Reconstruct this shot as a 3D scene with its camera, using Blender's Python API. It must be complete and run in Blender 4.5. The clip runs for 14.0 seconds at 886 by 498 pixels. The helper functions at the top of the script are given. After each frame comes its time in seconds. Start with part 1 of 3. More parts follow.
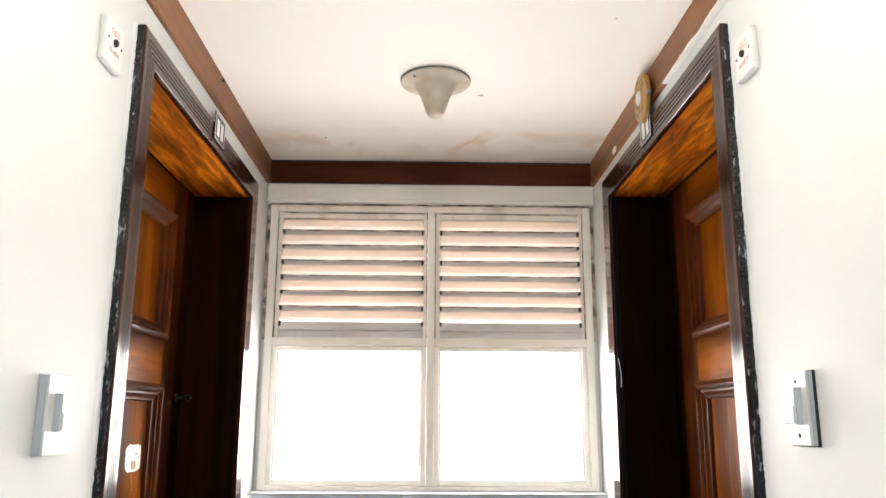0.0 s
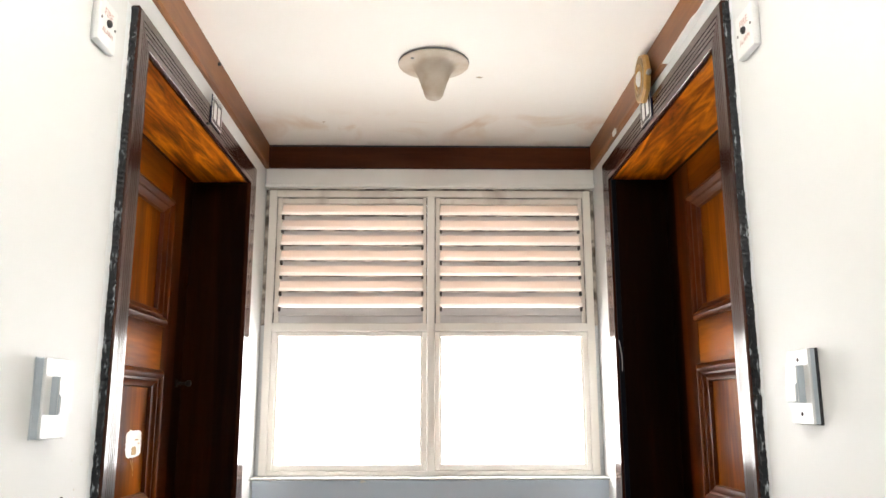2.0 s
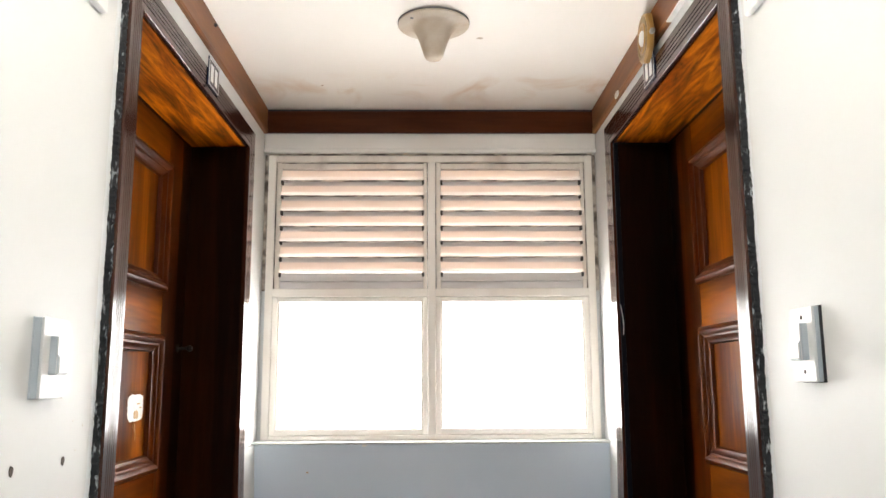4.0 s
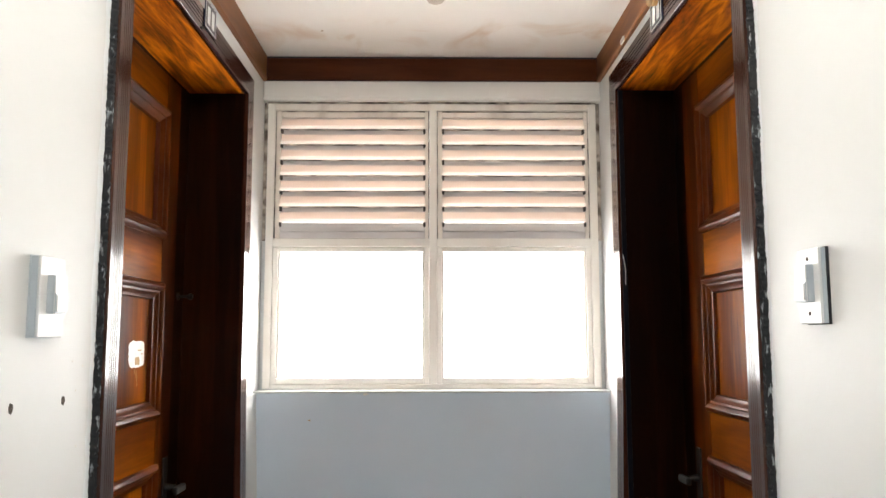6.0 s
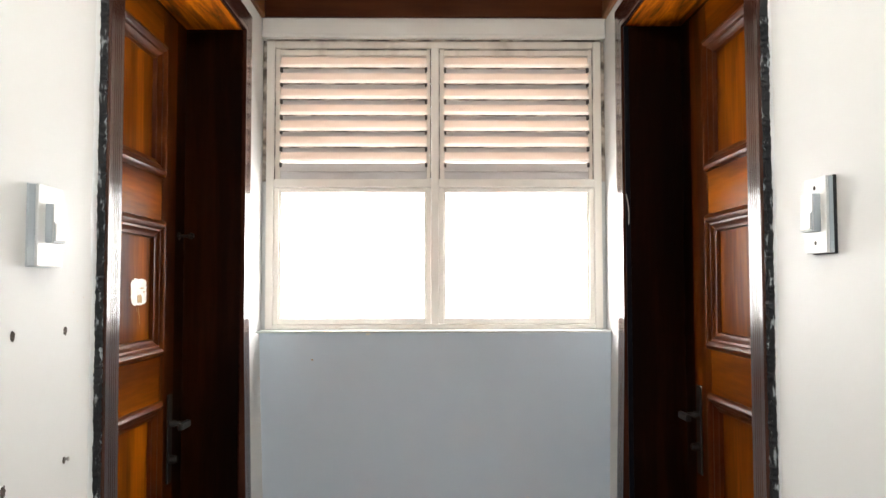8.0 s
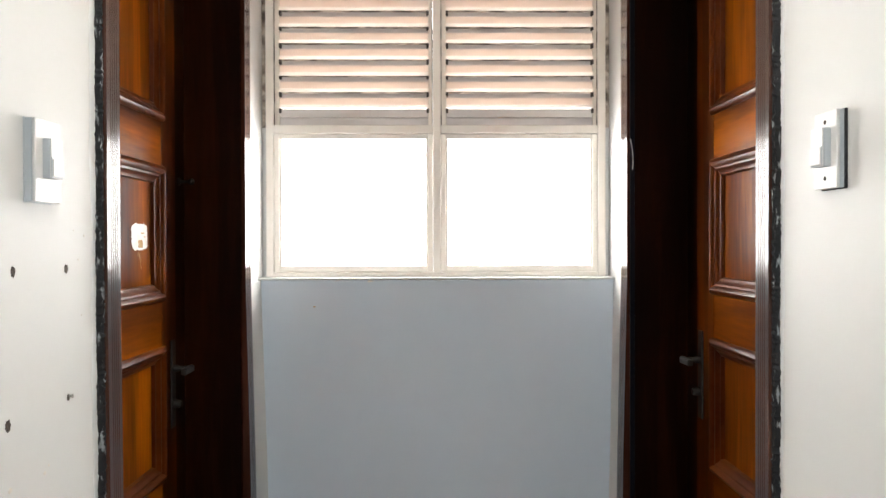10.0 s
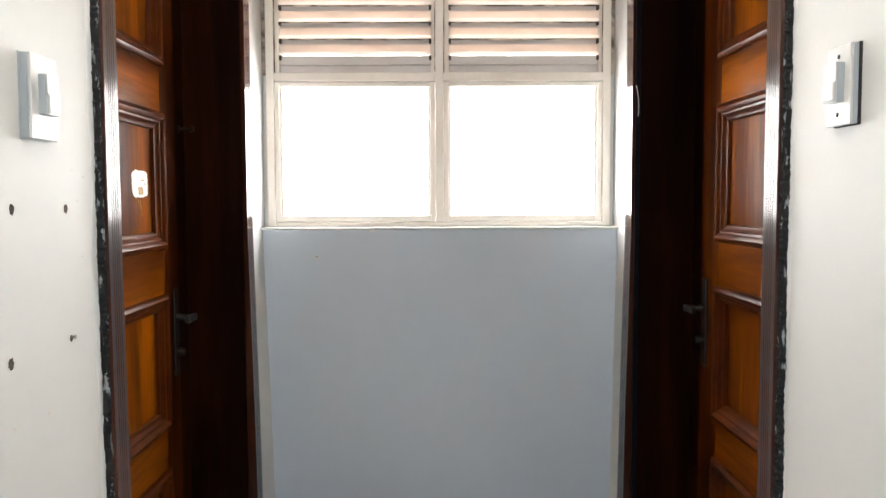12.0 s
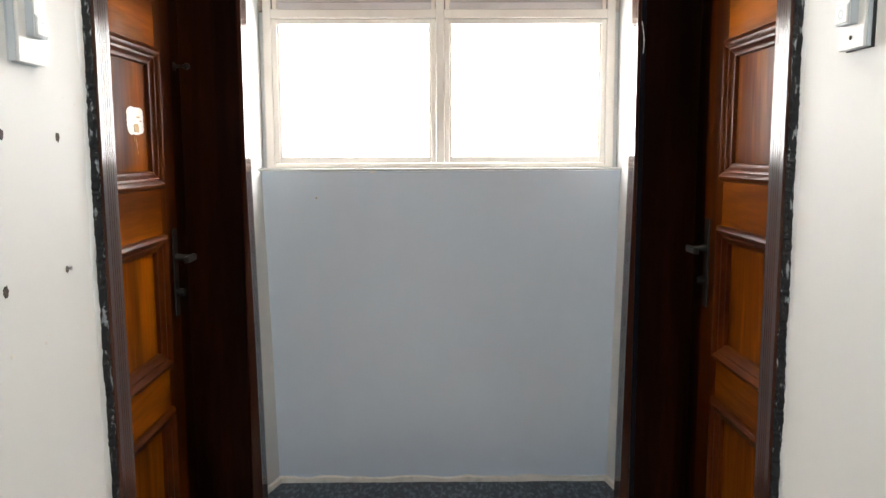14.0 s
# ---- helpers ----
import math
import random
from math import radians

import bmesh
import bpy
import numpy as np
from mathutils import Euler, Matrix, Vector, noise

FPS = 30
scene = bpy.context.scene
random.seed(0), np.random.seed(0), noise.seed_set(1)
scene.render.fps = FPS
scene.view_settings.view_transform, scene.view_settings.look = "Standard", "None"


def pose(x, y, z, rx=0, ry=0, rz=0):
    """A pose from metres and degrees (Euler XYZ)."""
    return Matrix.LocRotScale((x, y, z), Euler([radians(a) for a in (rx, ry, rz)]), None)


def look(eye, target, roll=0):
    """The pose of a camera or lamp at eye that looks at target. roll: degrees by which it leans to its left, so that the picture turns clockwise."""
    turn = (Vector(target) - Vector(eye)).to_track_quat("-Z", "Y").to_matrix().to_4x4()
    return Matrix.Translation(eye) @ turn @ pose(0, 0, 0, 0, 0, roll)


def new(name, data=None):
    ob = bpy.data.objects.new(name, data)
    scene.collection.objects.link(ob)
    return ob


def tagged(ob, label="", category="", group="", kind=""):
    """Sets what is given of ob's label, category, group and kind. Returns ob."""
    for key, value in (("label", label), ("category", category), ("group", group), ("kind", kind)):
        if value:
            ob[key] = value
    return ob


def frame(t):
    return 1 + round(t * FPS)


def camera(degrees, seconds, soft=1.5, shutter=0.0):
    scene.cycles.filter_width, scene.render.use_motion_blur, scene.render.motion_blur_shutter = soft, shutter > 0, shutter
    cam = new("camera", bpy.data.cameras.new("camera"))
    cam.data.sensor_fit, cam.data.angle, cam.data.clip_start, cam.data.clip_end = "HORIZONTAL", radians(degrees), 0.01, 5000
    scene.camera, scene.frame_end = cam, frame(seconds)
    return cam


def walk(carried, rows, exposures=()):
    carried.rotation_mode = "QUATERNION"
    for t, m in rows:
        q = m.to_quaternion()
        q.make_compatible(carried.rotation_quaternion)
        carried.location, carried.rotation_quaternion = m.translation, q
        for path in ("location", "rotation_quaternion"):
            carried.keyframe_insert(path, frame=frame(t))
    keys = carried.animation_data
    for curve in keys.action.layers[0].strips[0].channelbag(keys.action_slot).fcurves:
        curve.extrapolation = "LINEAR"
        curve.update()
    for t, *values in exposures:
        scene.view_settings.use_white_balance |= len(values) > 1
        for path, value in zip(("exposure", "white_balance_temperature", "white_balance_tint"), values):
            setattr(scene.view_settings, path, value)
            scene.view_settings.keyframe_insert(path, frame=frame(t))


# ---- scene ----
cam = camera(59.0, 14.0)
PATH = [
    (0, (-0.007, -0.166, 1.35), (0.032, 1.786, 1.781), 0.3),
    (0.5, (-0.006, -0.164, 1.347), (0.032, 1.79, 1.774), 0.3),
    (1, (-0.005, -0.16, 1.346), (0.033, 1.795, 1.765), 0.2),
    (1.5, (-0.004, -0.156, 1.343), (0.034, 1.801, 1.755), 0.1),
    (2, (-0.004, -0.151, 1.339), (0.034, 1.808, 1.741), -0.1),
    (2.5, (-0.004, -0.146, 1.336), (0.034, 1.815, 1.724), -0.2),
    (3, (-0.003, -0.142, 1.332), (0.033, 1.824, 1.7), -0.3),
    (5.5, (-0.003, -0.116, 1.302), (0.03, 1.867, 1.558), -0.2),
    (6, (-0.003, -0.11, 1.295), (0.029, 1.878, 1.518), -0.1),
    (6.5, (-0.003, -0.105, 1.288), (0.028, 1.886, 1.479), -0.2),
    (7, (-0.002, -0.101, 1.279), (0.027, 1.893, 1.438), -0.1),
    (7.5, (-0.003, -0.098, 1.271), (0.026, 1.898, 1.398), -0.1),
    (8, (-0.003, -0.094, 1.264), (0.024, 1.903, 1.359), -0.1),
    (10.5, (-0.009, -0.075, 1.225), (0.015, 1.924, 1.18), -0.2),
    (11, (-0.01, -0.071, 1.217), (0.013, 1.928, 1.144), -0.3),
    (11.5, (-0.011, -0.068, 1.211), (0.011, 1.929, 1.112), -0.3),
    (12, (-0.012, -0.064, 1.203), (0.009, 1.932, 1.079), -0.2),
    (12.5, (-0.013, -0.06, 1.196), (0.008, 1.934, 1.045), -0.2),
    (13, (-0.012, -0.056, 1.187), (0.007, 1.936, 1.011), -0.3),
    (13.5, (-0.011, -0.051, 1.177), (0.007, 1.938, 0.969), 0.1),
    (14, (-0.01, -0.046, 1.166), (0.007, 1.939, 0.92), -0.2),
]
walk(cam, [(t, look(eye, target, roll)) for t, eye, target, roll in PATH])

# ---- light ----
scene.view_settings.exposure = 0.68
world = bpy.data.worlds.new("world")
scene.world = world
world.use_nodes = True
wn = world.node_tree
sky = wn.nodes.new("ShaderNodeTexSky")
sky.sky_type, sky.sun_disc = "NISHITA", False
sky.sun_elevation, sky.sun_rotation = radians(50), radians(270)
wn.links.new(sky.outputs[0], wn.nodes["Background"].inputs[0])
wn.nodes["Background"].inputs[1].default_value = 0.12

sun_data = bpy.data.lights.new("sun", "SUN")
sun_data.energy, sun_data.angle, sun_data.color = 3.0, radians(0.5), (1.0, 0.95, 0.88)
new("sun", sun_data).matrix_world = look((-7.5, 0.0, 9.0), (0, 0, 0))

# daylight in the opening of the window
day = bpy.data.lights.new("window_daylight", "AREA")
day.shape, day.size, day.size_y, day.energy, day.color = "RECTANGLE", 1.16, 0.50, 12.0, (1.0, 0.985, 0.96)
new("window_daylight", day).matrix_world = look((0.01, 2.82, 1.37), (0.01, 0, 1.37))

# added fill light behind the camera, in an unseen made-up opening
rear_fill = bpy.data.lights.new("rear_fill_light", "AREA")
rear_fill.shape, rear_fill.size, rear_fill.size_y, rear_fill.energy, rear_fill.color = "RECTANGLE", 1.1, 2.0, 9.0, (0.70, 0.855, 1.0)
new("rear_fill_light", rear_fill).matrix_world = look((0.0, -2.95, 1.10), (0.0, 0, 1.10))

# ---- materials ----
def material(name, colour, rough=0.5, metal=0.0, second=None, scale=8.0, stretch=(1, 1, 1), amount=0.5,
             bump=0.0, bump_scale=60.0, coat=0.0, detail=6.0, rough_var=0.0, low=0.35, high=0.65, distort=0.0):
    """Principled with two noise scales of colour, roughness wear and fine relief."""
    m = bpy.data.materials.new(name)
    m.use_nodes = True
    nt = m.node_tree
    b = nt.nodes["Principled BSDF"]
    b.inputs["Base Color"].default_value = (*colour, 1)
    b.inputs["Roughness"].default_value = rough
    b.inputs["Metallic"].default_value = metal
    b.inputs["Coat Weight"].default_value = coat
    b.inputs["Coat Roughness"].default_value = 0.08
    tc = nt.nodes.new("ShaderNodeTexCoord")
    mp = nt.nodes.new("ShaderNodeMapping")
    mp.inputs["Scale"].default_value = stretch
    nt.links.new(tc.outputs["Object"], mp.inputs[0])
    if second:
        n = nt.nodes.new("ShaderNodeTexNoise")
        n.inputs["Scale"].default_value, n.inputs["Detail"].default_value = scale, detail
        n.inputs["Distortion"].default_value = distort
        nt.links.new(mp.outputs[0], n.inputs["Vector"])
        r = nt.nodes.new("ShaderNodeValToRGB")
        r.color_ramp.elements[0].position, r.color_ramp.elements[1].position = low, high
        nt.links.new(n.outputs["Fac"], r.inputs[0])
        fac = nt.nodes.new("ShaderNodeMath")
        fac.operation = "MULTIPLY"
        fac.inputs[1].default_value = amount
        nt.links.new(r.outputs[0], fac.inputs[0])
        mix = nt.nodes.new("ShaderNodeMix")
        mix.data_type = "RGBA"
        mix.inputs[6].default_value, mix.inputs[7].default_value = (*colour, 1), (*second, 1)
        nt.links.new(fac.outputs[0], mix.inputs[0])
        nt.links.new(mix.outputs[2], b.inputs["Base Color"])
    if rough_var:
        n3 = nt.nodes.new("ShaderNodeTexNoise")
        n3.inputs["Scale"].default_value = 14.0
        nt.links.new(mp.outputs[0], n3.inputs["Vector"])
        mr = nt.nodes.new("ShaderNodeMapRange")
        mr.inputs[3].default_value, mr.inputs[4].default_value = max(0.02, rough - rough_var), rough + rough_var
        nt.links.new(n3.outputs["Fac"], mr.inputs[0])
        nt.links.new(mr.outputs[0], b.inputs["Roughness"])
    if bump:
        n2 = nt.nodes.new("ShaderNodeTexNoise")
        n2.inputs["Scale"].default_value, n2.inputs["Detail"].default_value = bump_scale, 5
        nt.links.new(mp.outputs[0], n2.inputs["Vector"])
        bp = nt.nodes.new("ShaderNodeBump")
        bp.inputs["Strength"].default_value, bp.inputs["Distance"].default_value = bump, 0.002
        nt.links.new(n2.outputs["Fac"], bp.inputs["Height"])
        nt.links.new(bp.outputs[0], b.inputs["Normal"])
    return m


def wood(name, dark, mid, light, grain, rough, figure=0.0, coat=0.0, shine=0.1):
    """Varnished timber; grain gives the stretch of the texture, long along the board."""
    m = bpy.data.materials.new(name)
    m.use_nodes = True
    nt = m.node_tree
    b = nt.nodes["Principled BSDF"]
    b.inputs["Roughness"].default_value = rough
    b.inputs["Coat Weight"].default_value, b.inputs["Coat Roughness"].default_value = coat, 0.12
    b.inputs["Specular IOR Level"].default_value = shine
    tc = nt.nodes.new("ShaderNodeTexCoord")
    mp = nt.nodes.new("ShaderNodeMapping")
    mp.inputs["Scale"].default_value = grain
    nt.links.new(tc.outputs["Object"], mp.inputs[0])
    n1 = nt.nodes.new("ShaderNodeTexNoise")
    n1.inputs["Scale"].default_value, n1.inputs["Detail"].default_value, n1.inputs["Distortion"].default_value = 1.0, 7, 0.6 + figure
    n2 = nt.nodes.new("ShaderNodeTexNoise")
    n2.inputs["Scale"].default_value, n2.inputs["Detail"].default_value = 9.0, 4
    for n in (n1, n2):
        nt.links.new(mp.outputs[0], n.inputs["Vector"])
    add = nt.nodes.new("ShaderNodeMath")
    add.operation = "MULTIPLY_ADD"
    add.inputs[1].default_value = 0.25
    nt.links.new(n2.outputs["Fac"], add.inputs[0])
    nt.links.new(n1.outputs["Fac"], add.inputs[2])
    r = nt.nodes.new("ShaderNodeValToRGB")
    e = r.color_ramp.elements
    e[0].position, e[0].color = 0.42, (*dark, 1)
    e[1].position, e[1].color = 0.82, (*light, 1)
    e.new(0.6).color = (*mid, 1)
    nt.links.new(add.outputs[0], r.inputs[0])
    nt.links.new(r.outputs[0], b.inputs["Base Color"])
    bp = nt.nodes.new("ShaderNodeBump")
    bp.inputs["Strength"].default_value, bp.inputs["Distance"].default_value = 0.04, 0.001
    nt.links.new(n2.outputs["Fac"], bp.inputs["Height"])
    nt.links.new(bp.outputs[0], b.inputs["Normal"])
    return m


def ceiling_paint():
    """Cream paint with brown damp stains along the far end."""
    m = material("ceiling_paint", (0.92, 0.885, 0.835), 0.7, second=(0.89, 0.84, 0.775), scale=2.5, amount=0.6, bump=0.15, bump_scale=40)
    nt = m.node_tree
    b = nt.nodes["Principled BSDF"]
    before = b.inputs["Base Color"].links[0].from_socket
    tc = nt.nodes.new("ShaderNodeTexCoord")
    sep = nt.nodes.new("ShaderNodeSeparateXYZ")
    nt.links.new(tc.outputs["Object"], sep.inputs[0])
    near = nt.nodes.new("ShaderNodeMapRange")
    near.inputs[1].default_value, near.inputs[2].default_value = 2.30, 2.44
    nt.links.new(sep.outputs[1], near.inputs[0])
    n = nt.nodes.new("ShaderNodeTexNoise")
    n.inputs["Scale"].default_value, n.inputs["Detail"].default_value, n.inputs["Distortion"].default_value = 5.0, 8, 1.0
    nt.links.new(tc.outputs["Object"], n.inputs["Vector"])
    r = nt.nodes.new("ShaderNodeValToRGB")
    r.color_ramp.elements[0].position, r.color_ramp.elements[1].position = 0.48, 0.68
    nt.links.new(n.outputs["Fac"], r.inputs[0])
    mul = nt.nodes.new("ShaderNodeMath")
    mul.operation = "MULTIPLY"
    nt.links.new(r.outputs[0], mul.inputs[0])
    nt.links.new(near.outputs[0], mul.inputs[1])
    mix = nt.nodes.new("ShaderNodeMix")
    mix.data_type = "RGBA"
    mix.inputs[7].default_value = (0.75, 0.60, 0.47, 1)
    fade = nt.nodes.new("ShaderNodeMapRange")
    fade.inputs[1].default_value, fade.inputs[2].default_value, fade.inputs[3].default_value, fade.inputs[4].default_value = 2.46, 2.60, 1.0, 0.25
    nt.links.new(sep.outputs[1], fade.inputs[0])
    both = nt.nodes.new("ShaderNodeMath")
    both.operation = "MULTIPLY"
    nt.links.new(mul.outputs[0], both.inputs[0])
    nt.links.new(fade.outputs[0], both.inputs[1])
    nt.links.new(both.outputs[0], mix.inputs[0])
    nt.links.new(before, mix.inputs[6])
    nt.links.new(mix.outputs[2], b.inputs["Base Color"])
    return m


M_WALL = material("white_wall_paint", (0.63, 0.642, 0.638), 0.6, second=(0.60, 0.60, 0.59), scale=3.0, amount=0.35, bump=0.12, bump_scale=35, rough_var=0.08)
M_END = material("pale_blue_wall_paint", (0.58, 0.66, 0.755), 0.5, second=(0.54, 0.61, 0.69), scale=2.0, amount=0.6, bump=0.12, bump_scale=35)
M_WALL.node_tree.nodes["Principled BSDF"].inputs["Specular IOR Level"].default_value = 0.3
# lintel paint raised above the walls', to stand for stronger light up there
M_LINTEL = material("cream_paint_lightened", (0.90, 0.88, 0.84), 0.5, second=(0.83, 0.80, 0.75), scale=5, amount=0.5, bump=0.1, bump_scale=35)
M_CEIL = ceiling_paint()
M_WOOD_V = wood("mahogany_upright", (0.040, 0.0072, 0.0002), (0.112, 0.0258, 0.0003), (0.260, 0.070, 0.0008), (9, 9, 0.8), 0.30, shine=0.03)
M_WOOD_H = wood("mahogany_level", (0.040, 0.0072, 0.0002), (0.112, 0.0258, 0.0003), (0.260, 0.070, 0.0008), (9, 0.8, 9), 0.30, shine=0.03)
# stile wood darker than the rails, for the far jamb's shade on it
M_STILE = wood("mahogany_stile_shaded", (0.018, 0.0030, 0.0002), (0.045, 0.0090, 0.0004), (0.110, 0.026, 0.0008), (9, 9, 0.8), 0.30, shine=0.05)
M_WOOD_FIG = wood("mahogany_figured", (0.030, 0.005, 0.0005), (0.27, 0.060, 0.0018), (0.66, 0.20, 0.006), (30, 3.2, 10), 0.36, 0.8, shine=0.12)
# dark reddish mouldings, darkened further for shade on their near-facing slopes
M_MOULD = wood("dark_moulding_shaded", (0.038, 0.0068, 0.0003), (0.060, 0.0120, 0.0005), (0.092, 0.0195, 0.0007), (9, 5, 5), 0.34, shine=0.10, coat=0.0)
# the leaf's mahogany taken almost to black, the recess shade in its colour
M_JAMB = wood("mahogany_in_shade", (0.004, 0.0010, 0.0003), (0.008, 0.0019, 0.0005), (0.022, 0.0052, 0.0011), (9, 9, 0.8), 0.4, shine=0.06, coat=0.0)
M_CASING = wood("dark_brown_casing", (0.022, 0.0080, 0.0055), (0.038, 0.0140, 0.0090), (0.060, 0.0220, 0.0140), (12, 12, 1.5), 0.17, coat=0.22, shine=0.25)
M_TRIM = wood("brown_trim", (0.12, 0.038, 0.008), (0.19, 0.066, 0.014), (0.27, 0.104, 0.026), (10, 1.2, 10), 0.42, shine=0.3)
# end board: the side trim's brown darkened, as it stands backlit
M_TRIM_END = wood("brown_trim_backlit", (0.04, 0.009, 0.002), (0.065, 0.016, 0.004), (0.095, 0.026, 0.006), (1.2, 10, 10), 0.42)
M_ALU = material("aged_cream_aluminium", (0.92, 0.87, 0.80), 0.38, second=(0.62, 0.50, 0.40), scale=11, stretch=(1, 1, 0.5), amount=0.30, low=0.52, high=0.85, bump=0.05)
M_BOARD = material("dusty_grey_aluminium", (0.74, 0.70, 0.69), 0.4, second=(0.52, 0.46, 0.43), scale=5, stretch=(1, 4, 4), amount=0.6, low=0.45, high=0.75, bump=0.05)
M_ALU_GRIMY = material("grimy_cream_aluminium", (0.88, 0.81, 0.73), 0.4, second=(0.34, 0.23, 0.16), scale=9, stretch=(1, 1, 0.35), amount=0.65, low=0.50, high=0.78, bump=0.06)
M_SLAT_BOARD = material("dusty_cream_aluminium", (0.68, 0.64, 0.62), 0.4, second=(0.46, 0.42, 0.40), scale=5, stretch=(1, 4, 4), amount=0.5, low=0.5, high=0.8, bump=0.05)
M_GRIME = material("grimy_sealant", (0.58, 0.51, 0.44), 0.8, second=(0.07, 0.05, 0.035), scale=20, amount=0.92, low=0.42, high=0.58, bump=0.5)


def thin_slat(name, colour, worn, tint, share):
    """Louvre blade, thin enough to let a little daylight through."""
    m = material(name, colour, 0.35, second=worn, scale=7, stretch=(1, 4, 4), amount=0.45, low=0.48, high=0.8, bump=0.04)
    nt = m.node_tree
    tr = nt.nodes.new("ShaderNodeBsdfTranslucent")
    tr.inputs[0].default_value = (*tint, 1)
    mix = nt.nodes.new("ShaderNodeMixShader")
    mix.inputs[0].default_value = share
    nt.links.new(nt.nodes["Principled BSDF"].outputs[0], mix.inputs[1])
    nt.links.new(tr.outputs[0], mix.inputs[2])
    nt.links.new(mix.outputs[0], nt.nodes["Material Output"].inputs[0])
    return m


M_SLAT = thin_slat("cream_slat", (0.80, 0.735, 0.685), (0.60, 0.50, 0.44), (0.95, 0.79, 0.69), 0.23)
# lip whiter and more translucent than the slat, for the highlight along it
M_LIP = thin_slat("slat_lip_highlight", (0.86, 0.82, 0.78), (0.70, 0.62, 0.55), (0.97, 0.92, 0.88), 0.44)
M_CLIP = material("grimy_clip", (0.06, 0.05, 0.045), 0.7, second=(0.25, 0.20, 0.16), scale=60, amount=0.7, low=0.5, high=0.7)
M_GRANITE = material("dark_granite", (0.014, 0.021, 0.032), 0.3, second=(0.15, 0.19, 0.23), scale=95, stretch=(1, 0.4, 1), amount=0.8, low=0.47, high=0.66)
# floor out of view, made pale to bounce light up to the ceiling
M_FLOOR_PALE = material("cream_bounce_floor", (0.78, 0.71, 0.62), 0.3, second=(0.70, 0.63, 0.54), scale=6, amount=0.6)
M_WHITE = material("white_plastic", (0.69, 0.70, 0.70), 0.4, second=(0.63, 0.62, 0.59), scale=20, amount=0.4, bump=0.03)
# grey for bell marks and gaps, and for shaded sides of white plastic
M_GREY = material("grey_marks_and_shade", (0.48, 0.53, 0.57), 0.4, second=(0.42, 0.46, 0.50), scale=20, amount=0.4)
M_BLACK = material("black_rubber", (0.012, 0.012, 0.014), 0.6, second=(0.03, 0.03, 0.03), scale=50, amount=0.6)
M_LACQUER = material("black_lacquer", (0.003, 0.004, 0.008), 0.5, second=(0.008, 0.008, 0.010), scale=30, amount=0.5)
M_LACQUER.node_tree.nodes["Principled BSDF"].inputs["Specular IOR Level"].default_value = 0.1
M_PUTTY = material("black_sealant", (0.008, 0.009, 0.011), 0.85, second=(0.52, 0.57, 0.60), scale=80, stretch=(1, 1.6, 0.28), amount=0.55, low=0.595, high=0.67, bump=0.9, bump_scale=90)
M_CAULK = material("pale_caulk", (0.68, 0.72, 0.745), 0.5, second=(0.72, 0.74, 0.75), scale=60, stretch=(1, 1, 0.3), amount=0.8, bump=0.4)
M_ANT = material("beige_plastic", (0.56, 0.495, 0.41), 0.5, second=(0.36, 0.24, 0.12), scale=18, amount=0.5, bump=0.04)
M_ANT_RIM = material("dusty_grey_rim", (0.10, 0.10, 0.11), 0.7, second=(0.2, 0.2, 0.2), scale=30, amount=0.5)
M_BRASS = material("yellowed_plastic", (0.42, 0.235, 0.06), 0.4, second=(0.28, 0.145, 0.03), scale=20, amount=0.6, bump=0.05)
M_BRASS_D = material("brown_grille", (0.24, 0.15, 0.06), 0.5, second=(0.38, 0.25, 0.10), scale=60, amount=0.6)
M_BLUE = material("navy_enamel", (0.015, 0.022, 0.05), 0.25, second=(0.03, 0.04, 0.07), scale=30, amount=0.5)
M_BAR = material("white_enamel", (0.75, 0.75, 0.73), 0.35, second=(0.66, 0.65, 0.60), scale=40, amount=0.4)
M_RED = material("faded_red_print", (0.46, 0.27, 0.23), 0.6, second=(0.55, 0.40, 0.36), scale=120, amount=0.8)
M_STEEL = material("dull_steel", (0.40, 0.39, 0.37), 0.32, 0.9, second=(0.25, 0.24, 0.22), scale=40, amount=0.5)
M_DARKM = material("dark_bronze", (0.012, 0.011, 0.010), 0.42, 0.3, second=(0.03, 0.026, 0.022), scale=40, amount=0.5)
M_PAPER = material("torn_paper", (0.78, 0.77, 0.74), 0.75, second=(0.66, 0.62, 0.55), scale=45, amount=0.5, bump=0.3)
M_TAPE = material("old_tape", (0.36, 0.20, 0.05), 0.5, second=(0.48, 0.30, 0.10), scale=60, amount=0.6)
M_HOLE = material("hole_dark", (0.03, 0.022, 0.018), 0.9, second=(0.12, 0.09, 0.07), scale=160, amount=0.6, bump=0.5)
M_SKIRT = material("cream_plaster_edge", (0.66, 0.63, 0.58), 0.7, second=(0.35, 0.32, 0.28), scale=18, amount=0.7, low=0.5, high=0.75, bump=0.3)
M_LAMP = material("opal_shade", (0.8, 0.8, 0.78), 0.4)
M_LAMP.node_tree.nodes["Principled BSDF"].inputs["Emission Color"].default_value = (1, 0.94, 0.85, 1)
M_LAMP.node_tree.nodes["Principled BSDF"].inputs["Emission Strength"].default_value = 36.0


def glass():
    m = bpy.data.materials.new("clear_glass")
    m.use_nodes = True
    b = m.node_tree.nodes["Principled BSDF"]
    b.inputs["Transmission Weight"].default_value, b.inputs["Roughness"].default_value = 1.0, 0.02
    b.inputs["IOR"].default_value = 1.05
    return m


M_GLASS = glass()


